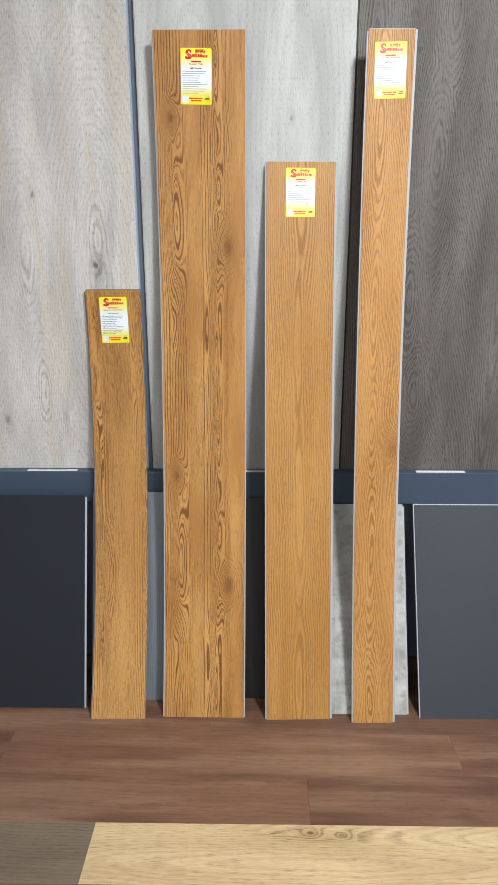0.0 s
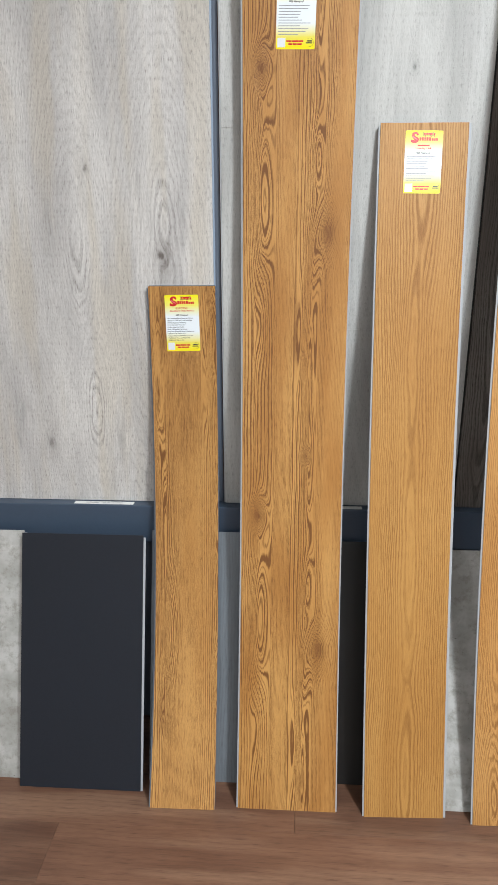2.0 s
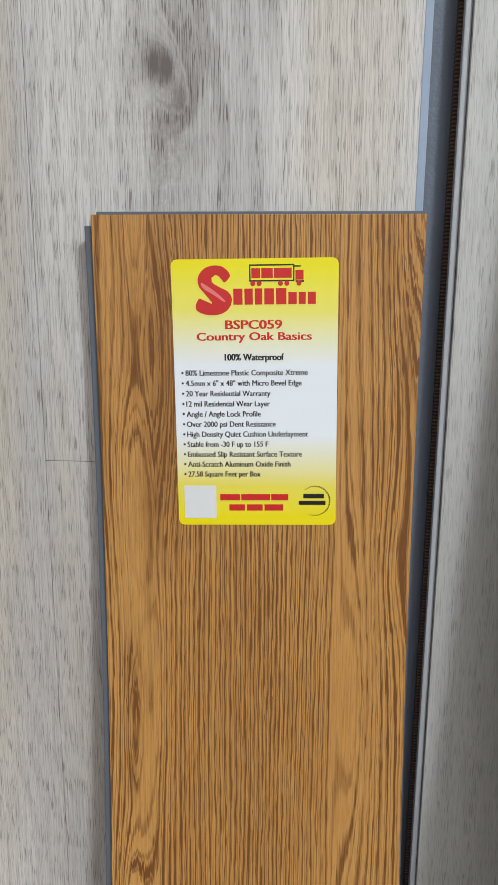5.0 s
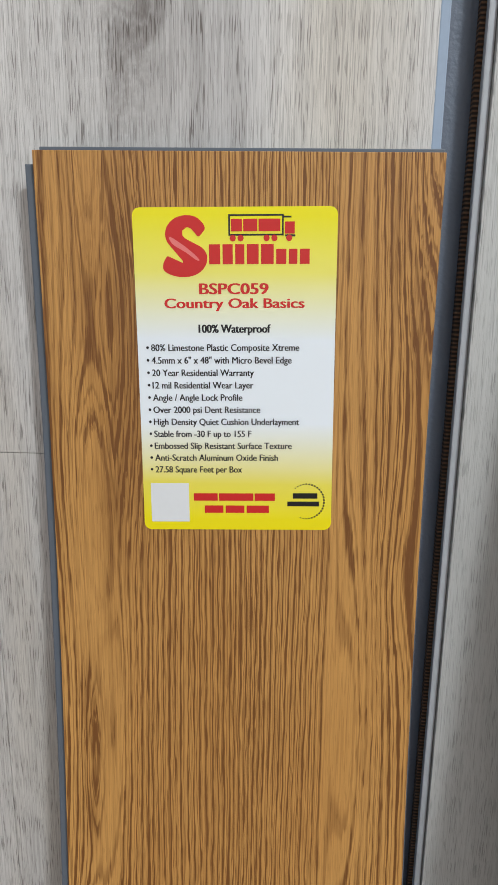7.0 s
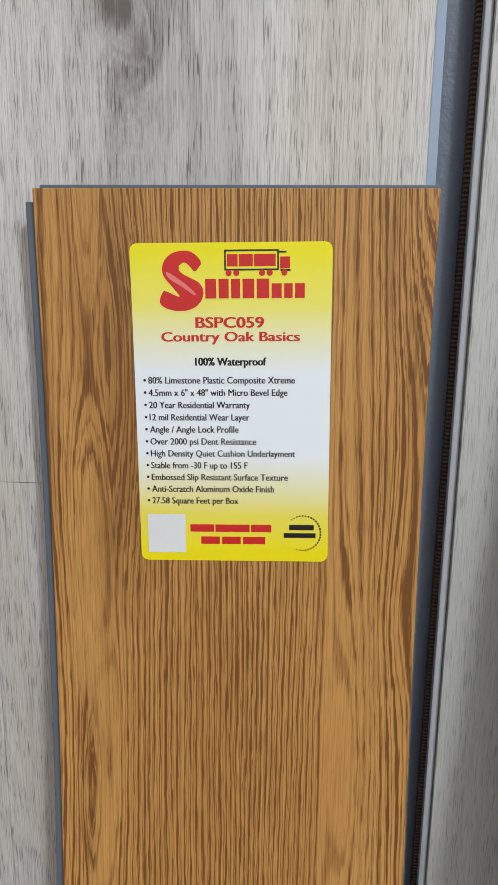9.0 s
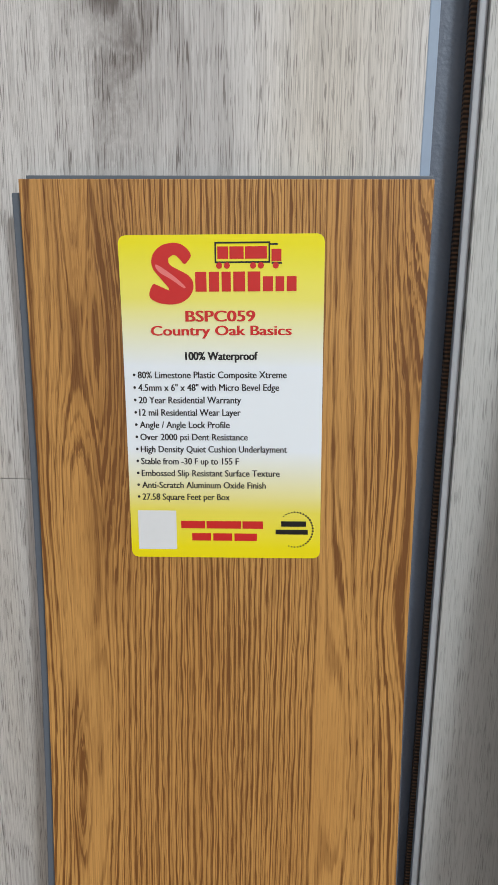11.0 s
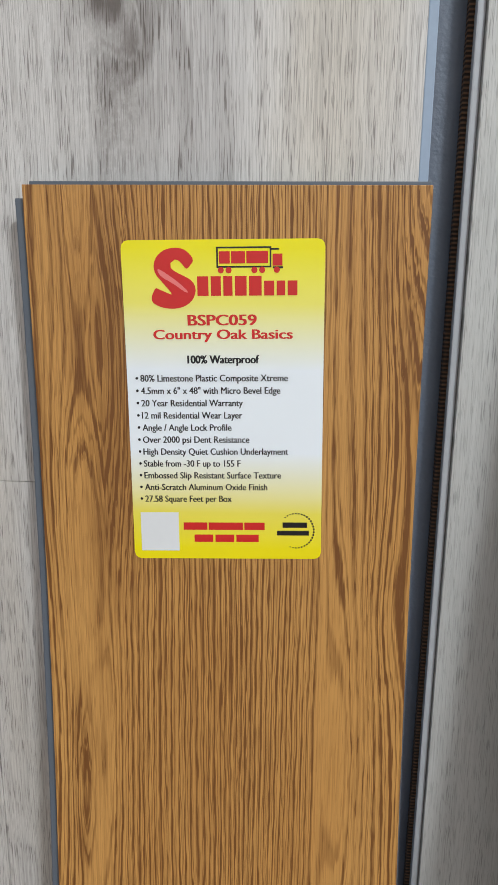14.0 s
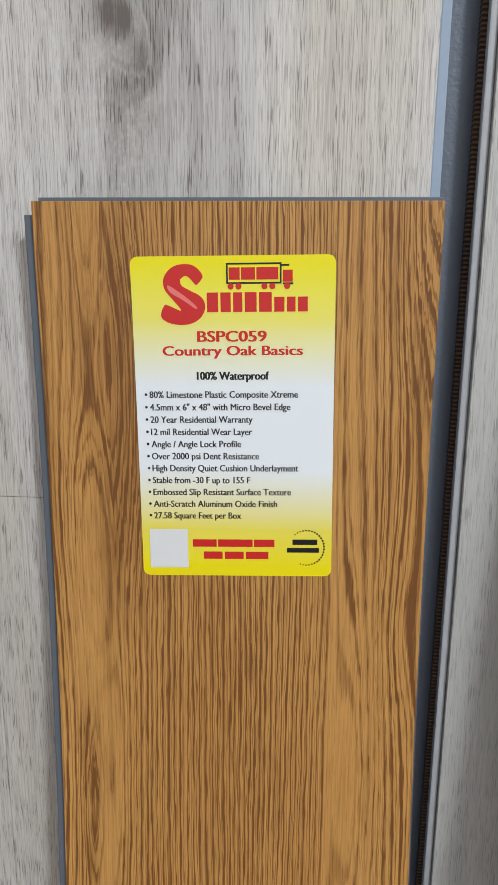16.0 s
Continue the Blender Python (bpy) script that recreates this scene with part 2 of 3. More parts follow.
mat_narrow = wood("red_oak_grain", (0.60, 0.325, 0.11), (0.26, 0.11, 0.028), (0.51, 0.25, 0.072),
                  [(0.045, 0.06, 0.012, 0.07, 3.4), (0.046, 0.48, 0.012, 0.12, 3.6), (0.045, 0.83, 0.012, 0.07, 3.4), (0.040, 1.15, 0.012, 0.11, 3.6), (0.04, 1.6, 0.013, 0.12, 3.4)], 13.0,
                  knots=[(0.10, 0.78, 0.014)], contrast=1.0)
mat_grey_left = wood("greige_oak_grain", (0.74, 0.72, 0.70), (0.15, 0.13, 0.12), (0.53, 0.515, 0.51),
                     [(0.179, 0.232, 0.014, 0.07, 3.0), (0.160, 0.63, 0.022, 0.10, 4.0), (0.362, 0.66, 0.022, 0.085, 3.4), (0.365, 0.55, 0.03, 0.10, 3.4), (-0.2, 0.6, 0.03, 0.2, 4.0)], 21.0,
                     contrast=0.42, pore=1.0, rough=0.6, knots=[(0.3604, 0.578, 0.0035), (0.354, 0.592, 0.003), (0.348, 0.593, 0.003), (0.191, 0.775, 0.004), (0.06, 0.15, 0.007)], spread=0.010, blotch=0.36,
                     base_line=0.14, pore_base=0.36, pore_run=85.0, pore_from=0.53, pore_fine=2100.0, knot_rings=0.6, warm=(0.60, 0.53, 0.42),
                     stains=[(0.354, 0.560, 0.010, 0.024, 0.95), (0.352, 0.60, 0.030, 0.045, 0.40), (0.362, 0.52, 0.035, 0.018, 0.30), (0.18, 0.46, 0.012, 0.10, 0.40), (0.07, 0.22, 0.02, 0.12, 0.45), (0.10, 0.62, 0.03, 0.25, 0.25), (0.31, 0.80, 0.02, 0.16, 0.25)],
                     patches=[(0.179, 0.232, 0.03, 0.12, 0.6), (0.160, 0.56, 0.03, 0.10, 0.5), (0.362, 0.66, 0.035, 0.12, 0.55), (0.365, 0.52, 0.04, 0.10, 0.3)])
mat_grey_mid = wood("pale_grey_oak_grain", (0.62, 0.62, 0.605), (0.20, 0.20, 0.19), (0.45, 0.45, 0.44),
                    [(0.14, 0.4, 0.05, 0.4, 4.0), (0.42, 0.9, 0.05, 0.3, 4.0)], 27.0, contrast=0.35, pore=0.9, rough=0.6, knots=[(0.398, 0.96, 0.004)], spread=0.010, blotch=0.25,
                    base_line=0.12, pore_base=0.38, pore_run=85.0, pore_from=0.53, pore_fine=2100.0, knot_rings=1.2)
mat_dark_oak = wood("smoked_oak_grain", (0.185, 0.166, 0.152), (0.040, 0.033, 0.028), (0.115, 0.099, 0.089),
                    [(0.20, 0.23, 0.02, 0.07, 5.0), (0.17, 0.50, 0.02, 0.08, 5.0), (0.22, 0.86, 0.02, 0.10, 5.0), (0.24, 1.2, 0.02, 0.08, 5.0), (0.05, 0.6, 0.02, 0.4, 5.0), (0.42, 0.6, 0.02, 0.4, 5.0)], 33.0, contrast=0.7, pore=0.9, rough=0.55, pore_base=0.35)
mat_floor_red = wood("red_brown_floor_grain", (0.215, 0.112, 0.070), (0.070, 0.032, 0.021), (0.135, 0.066, 0.042),
                     [(0.09, 0.4, 0.05, 0.5, 4.0), (0.1, 1.7, 0.05, 0.4, 4.0)], 39.0, contrast=0.55, pore=0.8, rough=0.38, along="x", vary=9.0, spread=0.012, base_line=0.2, warm=(0.33, 0.20, 0.13), pore_base=0.25, pore_fine=700.0, pore_run=25.0)
mat_floor_beige = wood("beige_floor_grain", (0.64, 0.48, 0.275), (0.15, 0.09, 0.042), (0.52, 0.375, 0.20),
                       [(0.05, 0.5, 0.03, 0.4, 5.0), (0.12, 1.2, 0.03, 0.3, 5.0)], 45.0, contrast=0.5, pore=0.8, rough=0.42, along="x", knots=[(0.13, 0.50, 0.006), (0.125, 0.57, 0.005)], spread=0.012, base_line=0.25, knot_rings=2.0, pore_base=0.3, pore_fine=900.0, pore_run=35.0,
                       patches=[(0.128, 0.53, 0.02, 0.2, 0.7)])
mat_floor_taupe = wood("taupe_floor_grain", (0.25, 0.195, 0.145), (0.08, 0.058, 0.040), (0.17, 0.13, 0.092),
                       [(0.05, 0.5, 0.04, 0.4, 5.0)], 51.0, contrast=0.4, pore=0.8, rough=0.45, along="x", vary=5.0)
mat_core = plain("grey_plank_core", (0.105, 0.125, 0.155), 0.5, grain=0.1)
mat_core_light = plain("pale_grey_plank_core", (0.40, 0.42, 0.45), 0.5, grain=0.1)


def ribbed_pad(name):
    """Cork pad cut across fine ribs."""
    k = Nodes(name)
    c = k.coords()
    wander = k.noise(k.vec(c[0], c[1], k.mul(c[2], 90.0)), 1.0, 2.0)
    rib = k.math("SINE", k.add(k.mul(c[2], 3600.0), k.mul(wander, 5.0)))
    colour = k.mix(k.step(rib, -0.3, 0.7), (0.022, 0.014, 0.010), (0.125, 0.066, 0.035))
    k.bump(rib, 0.6, 0.0004)
    return k.finish(colour, 0.9)


mat_pad = ribbed_pad("brown_cork_pad")
mat_frame = plain("slate_blue_painted_steel", (0.050, 0.075, 0.115), 0.42, grain=0.12, scale=30, relief=0.06)
mat_backing = plain("slate_blue_textured_paint", (0.12, 0.145, 0.19), 0.55, grain=0.12, scale=120, relief=0.5)
# blue of the panel edge, paled because the light it catches is in the colour
mat_edge_lit = plain("lit_blue_edge", (0.30, 0.38, 0.50), 0.5, grain=0.12)
mat_tile = plain("charcoal_tile_face", (0.0060, 0.0088, 0.0165), 0.75, grain=0.35, scale=22, relief=0.05)
mat_tile_grey = plain("slate_grey_tile_face", (0.030, 0.034, 0.046), 0.6, grain=0.3, scale=22, relief=0.05)
mat_black = plain("near_black_panel", (0.005, 0.0045, 0.0045), 0.5, grain=0.3)
mat_steelgrey = wood("blue_grey_plank_grain", (0.22, 0.245, 0.275), (0.12, 0.135, 0.15), (0.18, 0.20, 0.225), [(0.06, 0.4, 0.03, 0.5, 4.0)], 57.0, contrast=0.3, rough=0.5)
mat_white_tag = plain("white_paper_tag", (0.78, 0.78, 0.77), 0.5, grain=0.05)
mat_wall = plain("white_bounce_surface", (0.72, 0.72, 0.70), 0.7, grain=0.05)


def stone(name):
    k = Nodes(name)
    c = k.coords()
    at = k.vec(c[0], c[1], c[2])
    big = k.step(k.noise(at, 9.0, 4.0, 0.65), 0.38, 0.66)
    cloud = k.noise(at, 32.0, 4.0, 0.7)
    crack = k.step(k.noise(at, 75.0, 5.0, 0.75), 0.60, 0.72)
    colour = k.mix(big, (0.36, 0.355, 0.335), (0.54, 0.535, 0.52))
    colour = k.mix(k.mul(k.step(cloud, 0.45, 0.7), 0.75), colour, (0.25, 0.235, 0.205))
    colour = k.mix(k.mul(crack, k.sub(1.05, k.mul(big, 0.7))), colour, (0.13, 0.115, 0.095))
    k.bump(cloud, 0.2, 0.0006)
    return k.finish(colour, 0.55)


mat_stone = stone("weathered_stone_face")


def label_paper(name, foot, height):
    """Printed card: yellow at both ends, white between."""
    k = Nodes(name)
    c = k.coords()
    ramp = k.tree.nodes.new("ShaderNodeValToRGB")
    k.put(ramp.inputs[0], k.mul(k.sub(c[2], foot), 1 / height))
    el = ramp.color_ramp.elements
    yellow, white = (0.86, 0.74, 0.008, 1), (0.82, 0.875, 0.93, 1)
    el[0].position, el[0].color = 0.04, yellow
    el[1].position, el[1].color = 0.98, (0.88, 0.80, 0.01, 1)
    for at, col in ((0.16, (0.82, 0.72, 0.10, 1)), (0.36, white), (0.62, white), (0.82, (0.86, 0.80, 0.16, 1))):
        e = el.new(at)
        e.color = col
    return k.finish(ramp.outputs[0], 0.22, 0.0, 0.5)


STICKER_W, STICKER_H = 0.0773, 0.1238
mat_red = plain("red_print", (0.60, 0.022, 0.022), 0.25, grain=0.06)
mat_shine = plain("pale_red_print", (0.78, 0.20, 0.19), 0.25, grain=0.06)
mat_ink = plain("dark_print", (0.008, 0.009, 0.012), 0.3, grain=0.05)
mat_small_print = plain("grey_small_print", (0.27, 0.28, 0.30), 0.3, grain=0.05)
mat_patch = plain("white_print_patch", (0.74, 0.76, 0.78), 0.25, grain=0.04)


# ---- mesh helpers ----
def part(name, bm, material, parent=None, label=""):
    me = bpy.data.meshes.new(name)
    bm.normal_update()
    bm.to_mesh(me)
    bm.free()
    me.materials.append(material)
    ob = new(name, me)
    if parent is not None:
        ob.parent = parent
    if label:
        ob["label"] = label
    return ob


def thing(name, m, label, category, group="", kind=""):
    ob = new(name)
    ob.empty_display_size = 0.05
    ob.matrix_world = m
    return tagged(ob, label, category, group, kind)


def slice_up(bm, axis, lo, hi, n):
    """Even cuts across one axis."""
    way = [0.0, 0.0, 0.0]
    way[axis] = 1.0
    for i in range(1, n):
        at = [w * (lo + (hi - lo) * i / n) for w in way]
        bmesh.ops.bisect_plane(bm, geom=bm.verts[:] + bm.edges[:] + bm.faces[:], plane_co=at, plane_no=way)
    return bm


def block(x0, y0, z0, x1, y1, z1, bevel=0.0, cuts=0, across=0):
    """A box with rounded edges; cuts: loops along its height."""
    bm = bmesh.new()
    bmesh.ops.create_cube(bm, size=1.0)
    for vert in bm.verts:
        vert.co = Vector((x0 + (vert.co.x + 0.5) * (x1 - x0), y0 + (vert.co.y + 0.5) * (y1 - y0), z0 + (vert.co.z + 0.5) * (z1 - z0)))
    if bevel:
        bmesh.ops.bevel(bm, geom=list(bm.edges), offset=bevel, segments=2, affect="EDGES", profile=0.6)
    slice_up(bm, 2, z0, z1, cuts)
    return slice_up(bm, 0, x0, x1, across)


def sheet(x0, z0, x1, z1, y, radius=0.0):
    """A flat printed or card shape facing -y, with rounded corners."""
    bm = bmesh.new()
    pts = []
    if radius:
        for cx, cz, a0 in ((x1 - radius, z1 - radius, 0), (x0 + radius, z1 - radius, 90), (x0 + radius, z0 + radius, 180), (x1 - radius, z0 + radius, 270)):
            pts += [(cx + radius * math.cos(radians(a0 + a)), y, cz + radius * math.sin(radians(a0 + a))) for a in (0, 30, 60, 90)]
    else:
        pts = [(x1, y, z1), (x0, y, z1), (x0, y, z0), (x1, y, z0)]
    bm.faces.new([bm.verts.new(p) for p in reversed(pts)])
    bmesh.ops.recalc_face_normals(bm, faces=bm.faces[:])
    for f in bm.faces:
        f.normal_update()
        if f.normal.y > 0:
            f.normal_flip()
    return bm


def outline(points, y):
    bm = bmesh.new()
    bm.faces.new([bm.verts.new((px, y, pz)) for px, pz in points])
    bmesh.ops.triangulate(bm, faces=bm.faces[:])
    return bm


def rounded(points):
    """Corners cut twice, for a drawn curve."""
    for _ in range(2):
        cut = []
        for (ax, az), (bx, bz) in zip(points, points[1:] + points[:1]):
            cut += [(ax * 0.75 + bx * 0.25, az * 0.75 + bz * 0.25), (ax * 0.25 + bx * 0.75, az * 0.25 + bz * 0.75)]
        points = cut
    return points


def lettering(name, text, x0, x1, z0, cap, material, parent, y, laid, bold=0.0):
    """One printed line in the built-in font, from x0 to x1, its baseline at z0, its capitals cap high."""
    curve = bpy.data.curves.new(name, "FONT")
    curve.body, curve.resolution_u = text, 3
    tmp = new("tmp_line", curve)
    bpy.context.view_layer.update()
    me = bpy.data.meshes.new_from_object(tmp.evaluated_get(bpy.context.evaluated_depsgraph_get()))
    bpy.data.objects.remove(tmp)
    xs = [v.co.x for v in me.vertices]
    lo, hi = min(xs), max(xs)
    for v in me.vertices:
        v.co = Vector((x0 + (v.co.x - lo) / (hi - lo) * (x1 - x0), y, z0 + v.co.y / 0.70 * cap))
    # bold print: the line again, a hair to the side and in front
    bm = bmesh.new()
    for i, shift in enumerate((0.0, bold, -bold)):
        bm.from_mesh(me)
        for v in list(bm.verts)[-len(xs):]:
            v.co += Vector((shift * cap, -0.00001 * i, 0))
    bm.to_mesh(me)
    bm.free()
    laid(me.vertices)
    me.name = name
    me.materials.clear()
    me.materials.append(material)
    ob = new(name, me)
    ob.parent = parent
    return ob


# ---- planks leaning on the wall ----
class Shape:
    """The sag and twist that a leaning plank has taken; both are nil at its foot."""

    def __init__(self, length, sag, twist):
        self.length, self.sag, self.twist = length, sag, radians(twist)

    def point(self, x, y, z):
        s = min(max(z / self.length, 0.0), 1.01)
        a = self.twist * math.sin(s * math.pi / 2)
        return Vector((x * math.cos(a) - y * math.sin(a), x * math.sin(a) + y * math.cos(a) + 4 * self.sag * s * (1 - s), z + 0.08 * x * math.sin(a)))

    def bend(self, verts):
        for v in verts:
            v.co = self.point(*v.co)


def bent(bm, shape):
    shape.bend(bm.verts)
    return bm


def leaning(foot_left, foot_right, top_left):
    a, b, c = Vector(foot_left), Vector(foot_right), Vector(top_left)
    up, across = (c - a).normalized(), (b - a).normalized()
    back = up.cross(across).normalized()
    across = back.cross(up)
    m = Matrix((across, back, up)).transposed().to_4x4()
    return Matrix.Translation(a) @ m


def flooring_plank(m, width, length, face, core, label, sag, tongue=True, twist=0.0, lip=1):
    """A click-lock plank: printed wear face, moulded core, cork pad and lock profile. Face at y=0, foot at z=0."""
    ob = thing("flooring_plank", m, label, "flooring sample", "sample planks leaning on the wall")
    f = Shape(length, sag, twist)
    n = 24
    part("wear_face", bent(block(0, 0, 0, width, 0.0012, length, 0.0004, n, 8 if twist else 0), f), face, ob)
    part("core", bent(block(0.0006, 0.0012, 0.0005, width - 0.0006, 0.0045, length - 0.0005, 0.0002, n), f), core, ob, "grey moulded composite core")
    part("pad", bent(block(0.001, 0.0045, 0.001, width - 0.001, 0.006, length - 0.001, 0.0, n), f), mat_pad, ob, "thin brown cork pad")
    if tongue:
        part("tongue", bent(block(-0.0038, 0.0022, 0.0, 0.0006, 0.0042, length - 0.0038, 0.0006, n), f), core, ob, "grey lock tongue along the edge")
    if lip:
        part("lock_lip", bent(block(width - 0.0006, 0.0026, 0.0, width + 0.003 * lip, 0.0045, length, 0.0004, n), f), core, ob, "grey lock lip along the edge")
        part("end_lip", bent(block(0.002, 0.0026, length - 0.0005, width, 0.0045, length + 0.0022, 0.0004, 0), f), core, ob, "grey lock lip across the end")
    return ob, f


def sticker(plank, x, z, lines, title, code="", tilt=0.0):
    """A printed card with its lower left corner at (x, z) on the plank; lines: text rows, or bar widths where the print is too small to read."""
    ob, form = plank
    lean = Matrix.Rotation(radians(tilt), 4, "Y")

    def laid(verts):
        for v in verts:
            q = lean @ v.co
            v.co = form.point(q.x + x, q.y - 0.0003, q.z + z)

    def printed(name, bm, material, parent, label=""):
        laid(bm.verts)
        return part(name, bm, material, parent, label)

    bm = sheet(0, 0, STICKER_W, STICKER_H, 0, 0.0028)
    slice_up(slice_up(bm, 2, 0, STICKER_H, 12), 0, 0, STICKER_W, 5)
    card = printed("sticker", bm, label_paper("yellow_and_white_card", z, STICKER_H), ob, "yellow and white printed card with rounded corners")
    w, h, y = STICKER_W, STICKER_H, -0.0001

    def at(px, pz):
        return px * w, (1 - pz) * h

    def bar(name, x0, z0, x1, z1, material, up=0.0):
        (ax, az), (bx, bz) = at(x0, z1), at(x1, z0)
        return printed(name, sheet(ax, az, bx, bz, y - up), material, card)

    # emblem in plain red shapes, a lorry beside it
    swash = [(1.0, .20), (.80, .03), (.55, 0), (.30, .05), (.13, .18), (.09, .34), (.18, .49), (.42, .60), (.52, .69), (.47, .78), (.33, .78), (.20, .68), (.12, .64), (0, .85),
             (.15, .95), (.42, 1.0), (.72, .98), (.95, .86), (1.03, .68), (.94, .53), (.70, .44), (.50, .36), (.45, .27), (.52, .20), (.64, .20), (.74, .28), (.82, .36), (.90, .30)]
    printed("emblem", outline([at(0.136 + px * 0.225, 0.021 + pz * 0.179) for px, pz in rounded(swash)], y), mat_red, card)
    printed("emblem_shine", outline([at(0.136 + px * 0.225, 0.021 + pz * 0.179) for px, pz in rounded([(.16, .33), (.30, .38), (.62, .55), (.86, .72), (.80, .74), (.52, .58), (.24, .47)])], y - 0.00003), mat_shine, card)
    px = 0.372
    for bw in (0.055, 0.050, 0.045, 0.058, 0.062, 0.050, 0.042, 0.048):
        low = bw in (0.050, 0.042, 0.048) and px > 0.6
        bar("emblem_block", px, 0.119 if low else 0.105, px + bw, 0.162, mat_red)
        px += bw + 0.012
    for x0, z0, x1, z1 in ((0.469, 0.021, 0.738, 0.026), (0.469, 0.076, 0.738, 0.081), (0.469, 0.021, 0.477, 0.081), (0.730, 0.021, 0.738, 0.081),
                           (0.745, 0.078, 0.795, 0.084), (0.738, 0.026, 0.775, 0.031)):
        bar("lorry_outline", x0, z0, x1, z1, mat_ink)
    bar("lorry_cab", 0.744, 0.042, 0.792, 0.076, mat_red)
    for x0, x1 in ((0.482, 0.535), (0.541, 0.610), (0.616, 0.722)):
        bar("lorry_sign", x0, 0.034, x1, 0.069, mat_red)
    for wx in (0.490, 0.528, 0.655, 0.693, 0.765):
        cx, cz = at(wx, 0.088)
        printed("lorry_wheel", outline([(cx + 0.0012 * math.cos(i * 0.7854), cz + 0.0012 * math.sin(i * 0.7854)) for i in range(8)], y - 0.00003), mat_red, card)
    if code:
        lettering("code_line", code, 0.322 * w, 0.662 * w, at(0, 0.249)[1], 0.0040, mat_red, card, y, laid, 0.065)
    else:
        bar("code_bar", 0.33, 0.222, 0.66, 0.249, mat_red)
    half = w * 0.348 * len(title) / 18
    lettering("title_line", title, w * 0.494 - half, w * 0.494 + half, at(0, 0.290)[1], 0.0036, mat_red, card, y, laid, 0.060)
    lettering("claim_line", "100% Waterproof", w * 0.314, w * 0.674, at(0, 0.364)[1], 0.0031, mat_ink, card, y, laid, 0.060)
    for i, row in enumerate(lines):
        mid = 0.409 + 0.0388 * i
        if isinstance(row, tuple):
            text, end = row
            cx, cz = at(0.050, mid)
            printed("bullet", outline([(cx + 0.00055 * math.cos(j * 0.7854), cz + 0.00055 * math.sin(j * 0.7854)) for j in range(8)], y), mat_ink, card)
            lettering("detail_line", text, w * 0.069, w * end, at(0, mid + 0.0105)[1], 0.00262, mat_ink, card, y, laid, 0.032)
        else:
            bar("detail_bar", 0.055, mid - 0.006, row, mid + 0.004, mat_small_print)
    bar("white_patch", 0.040, 0.843, 0.243, 0.973, mat_patch)
    for x0, x1 in ((0.268, 0.395), (0.402, 0.585), (0.592, 0.700)):
        bar("footer_bar", x0, 0.877, x1, 0.902, mat_red)
    for x0, x1 in ((0.325, 0.425), (0.437, 0.537), (0.549, 0.668)):
        bar("footer_bar", x0, 0.918, x1, 0.943, mat_red)
    bar("seal_bar", 0.795, 0.876, 0.925, 0.894, mat_ink)
    bar("seal_bar", 0.766, 0.904, 0.935, 0.920, mat_ink)
    cx, cz = at(0.868, 0.904)
    for i in range(26):
        g = radians(130 - i * 9.6)
        r = 0.00028 + 0.00018 * math.sin(i / 25 * math.pi)
        ox, oz = cx + 0.0072 * math.cos(g), cz + 0.0072 * math.sin(g)
        printed("seal_dot", outline([(ox + r * math.cos(j * 1.0472), oz + r * math.sin(j * 1.0472)) for j in range(6)], y), mat_ink, card)
    return card


ROWS = [("80% Limestone Plastic Composite Xtreme", 0.820), ("4.5mm x 6\" x 48\" with Micro Bevel Edge", 0.782), ("20 Year Residential Warranty", 0.590),
        ("12 mil Residential Wear Layer", 0.587), ("Angle / Angle Lock Profile", 0.530), ("Over 2000 psi Dent Resistance", 0.622),
        ("High Density Quiet Cushion Underlayment", 0.823), ("Stable from -30 F up to 155 F", 0.575), ("Embossed Slip Resistant Surface Texture", 0.786),
        ("Anti-Scratch Aluminum Oxide Finish", 0.714), ("27.58 Square Feet per Box", 0.526)]
BARS = [0.83, 0.79, 0.62, 0.60, 0.55, 0.65, 0.87, 0.60, 0.82, 0.75, 0.56]

small = flooring_plank(leaning((0, 0, 0), (0.1535, 0.001, 0), (-0.0098, 0.2865, 1.190)), 0.1524, 1.2170, mat_small, mat_core,
                       "short golden oak flooring plank with a printed card", 0.0817, twist=1.1, lip=0.35)
sticker(small, 0.0379, 1.0739, ROWS, "Country Oak Basics", "BSPC059", tilt=-0.77)
big = flooring_plank(leaning((0.207, 0.011, 0), (0.436, 0.011, 0), (0.209, 0.254, 1.808)), 0.2286, 1.824, mat_big, mat_core_light,
                     "tall wide golden oak flooring plank with knots and a card", 0.088)
sticker(big, 0.066, 1.662, BARS, "Country Oak", tilt=1.0)
medium = flooring_plank(leaning((0.501, 0.003, 0), (0.686, 0.009, 0), (0.493, 0.284, 1.513)), 0.182, 1.538, mat_medium, mat_core_light,
                        "medium golden oak flooring plank with straight grain and a card", 0.024, lip=2)
sticker(medium, 0.051, 1.399, BARS, "Country Oak", tilt=0.5)
narrow = flooring_plank(leaning((0.746, -0.006, 0), (0.862, -0.004, 0), (0.736, 0.222, 1.798)), 0.113, 1.812, mat_narrow, mat_core_light,
                        "tall narrow red oak flooring plank with a card", 0.05, lip=2)
sticker(narrow, 0.019, 1.660, BARS, "Country Red Oak", tilt=-1.0)

# ---- display wall ----
FACE, LEDGE = 0.297, 0.657


def display_panel(x0, boards, label, pad_edge=False):
    ob = thing("display_panel", pose(x0, FACE, LEDGE), label, "display panel", "wall of flooring displays")
    for bx0, bz0, bx1, bz1, material in boards:
        b = part("board", block(bx0, 0, bz0, bx1, 0.006, bz1, 0.0003), material, ob)
    return ob


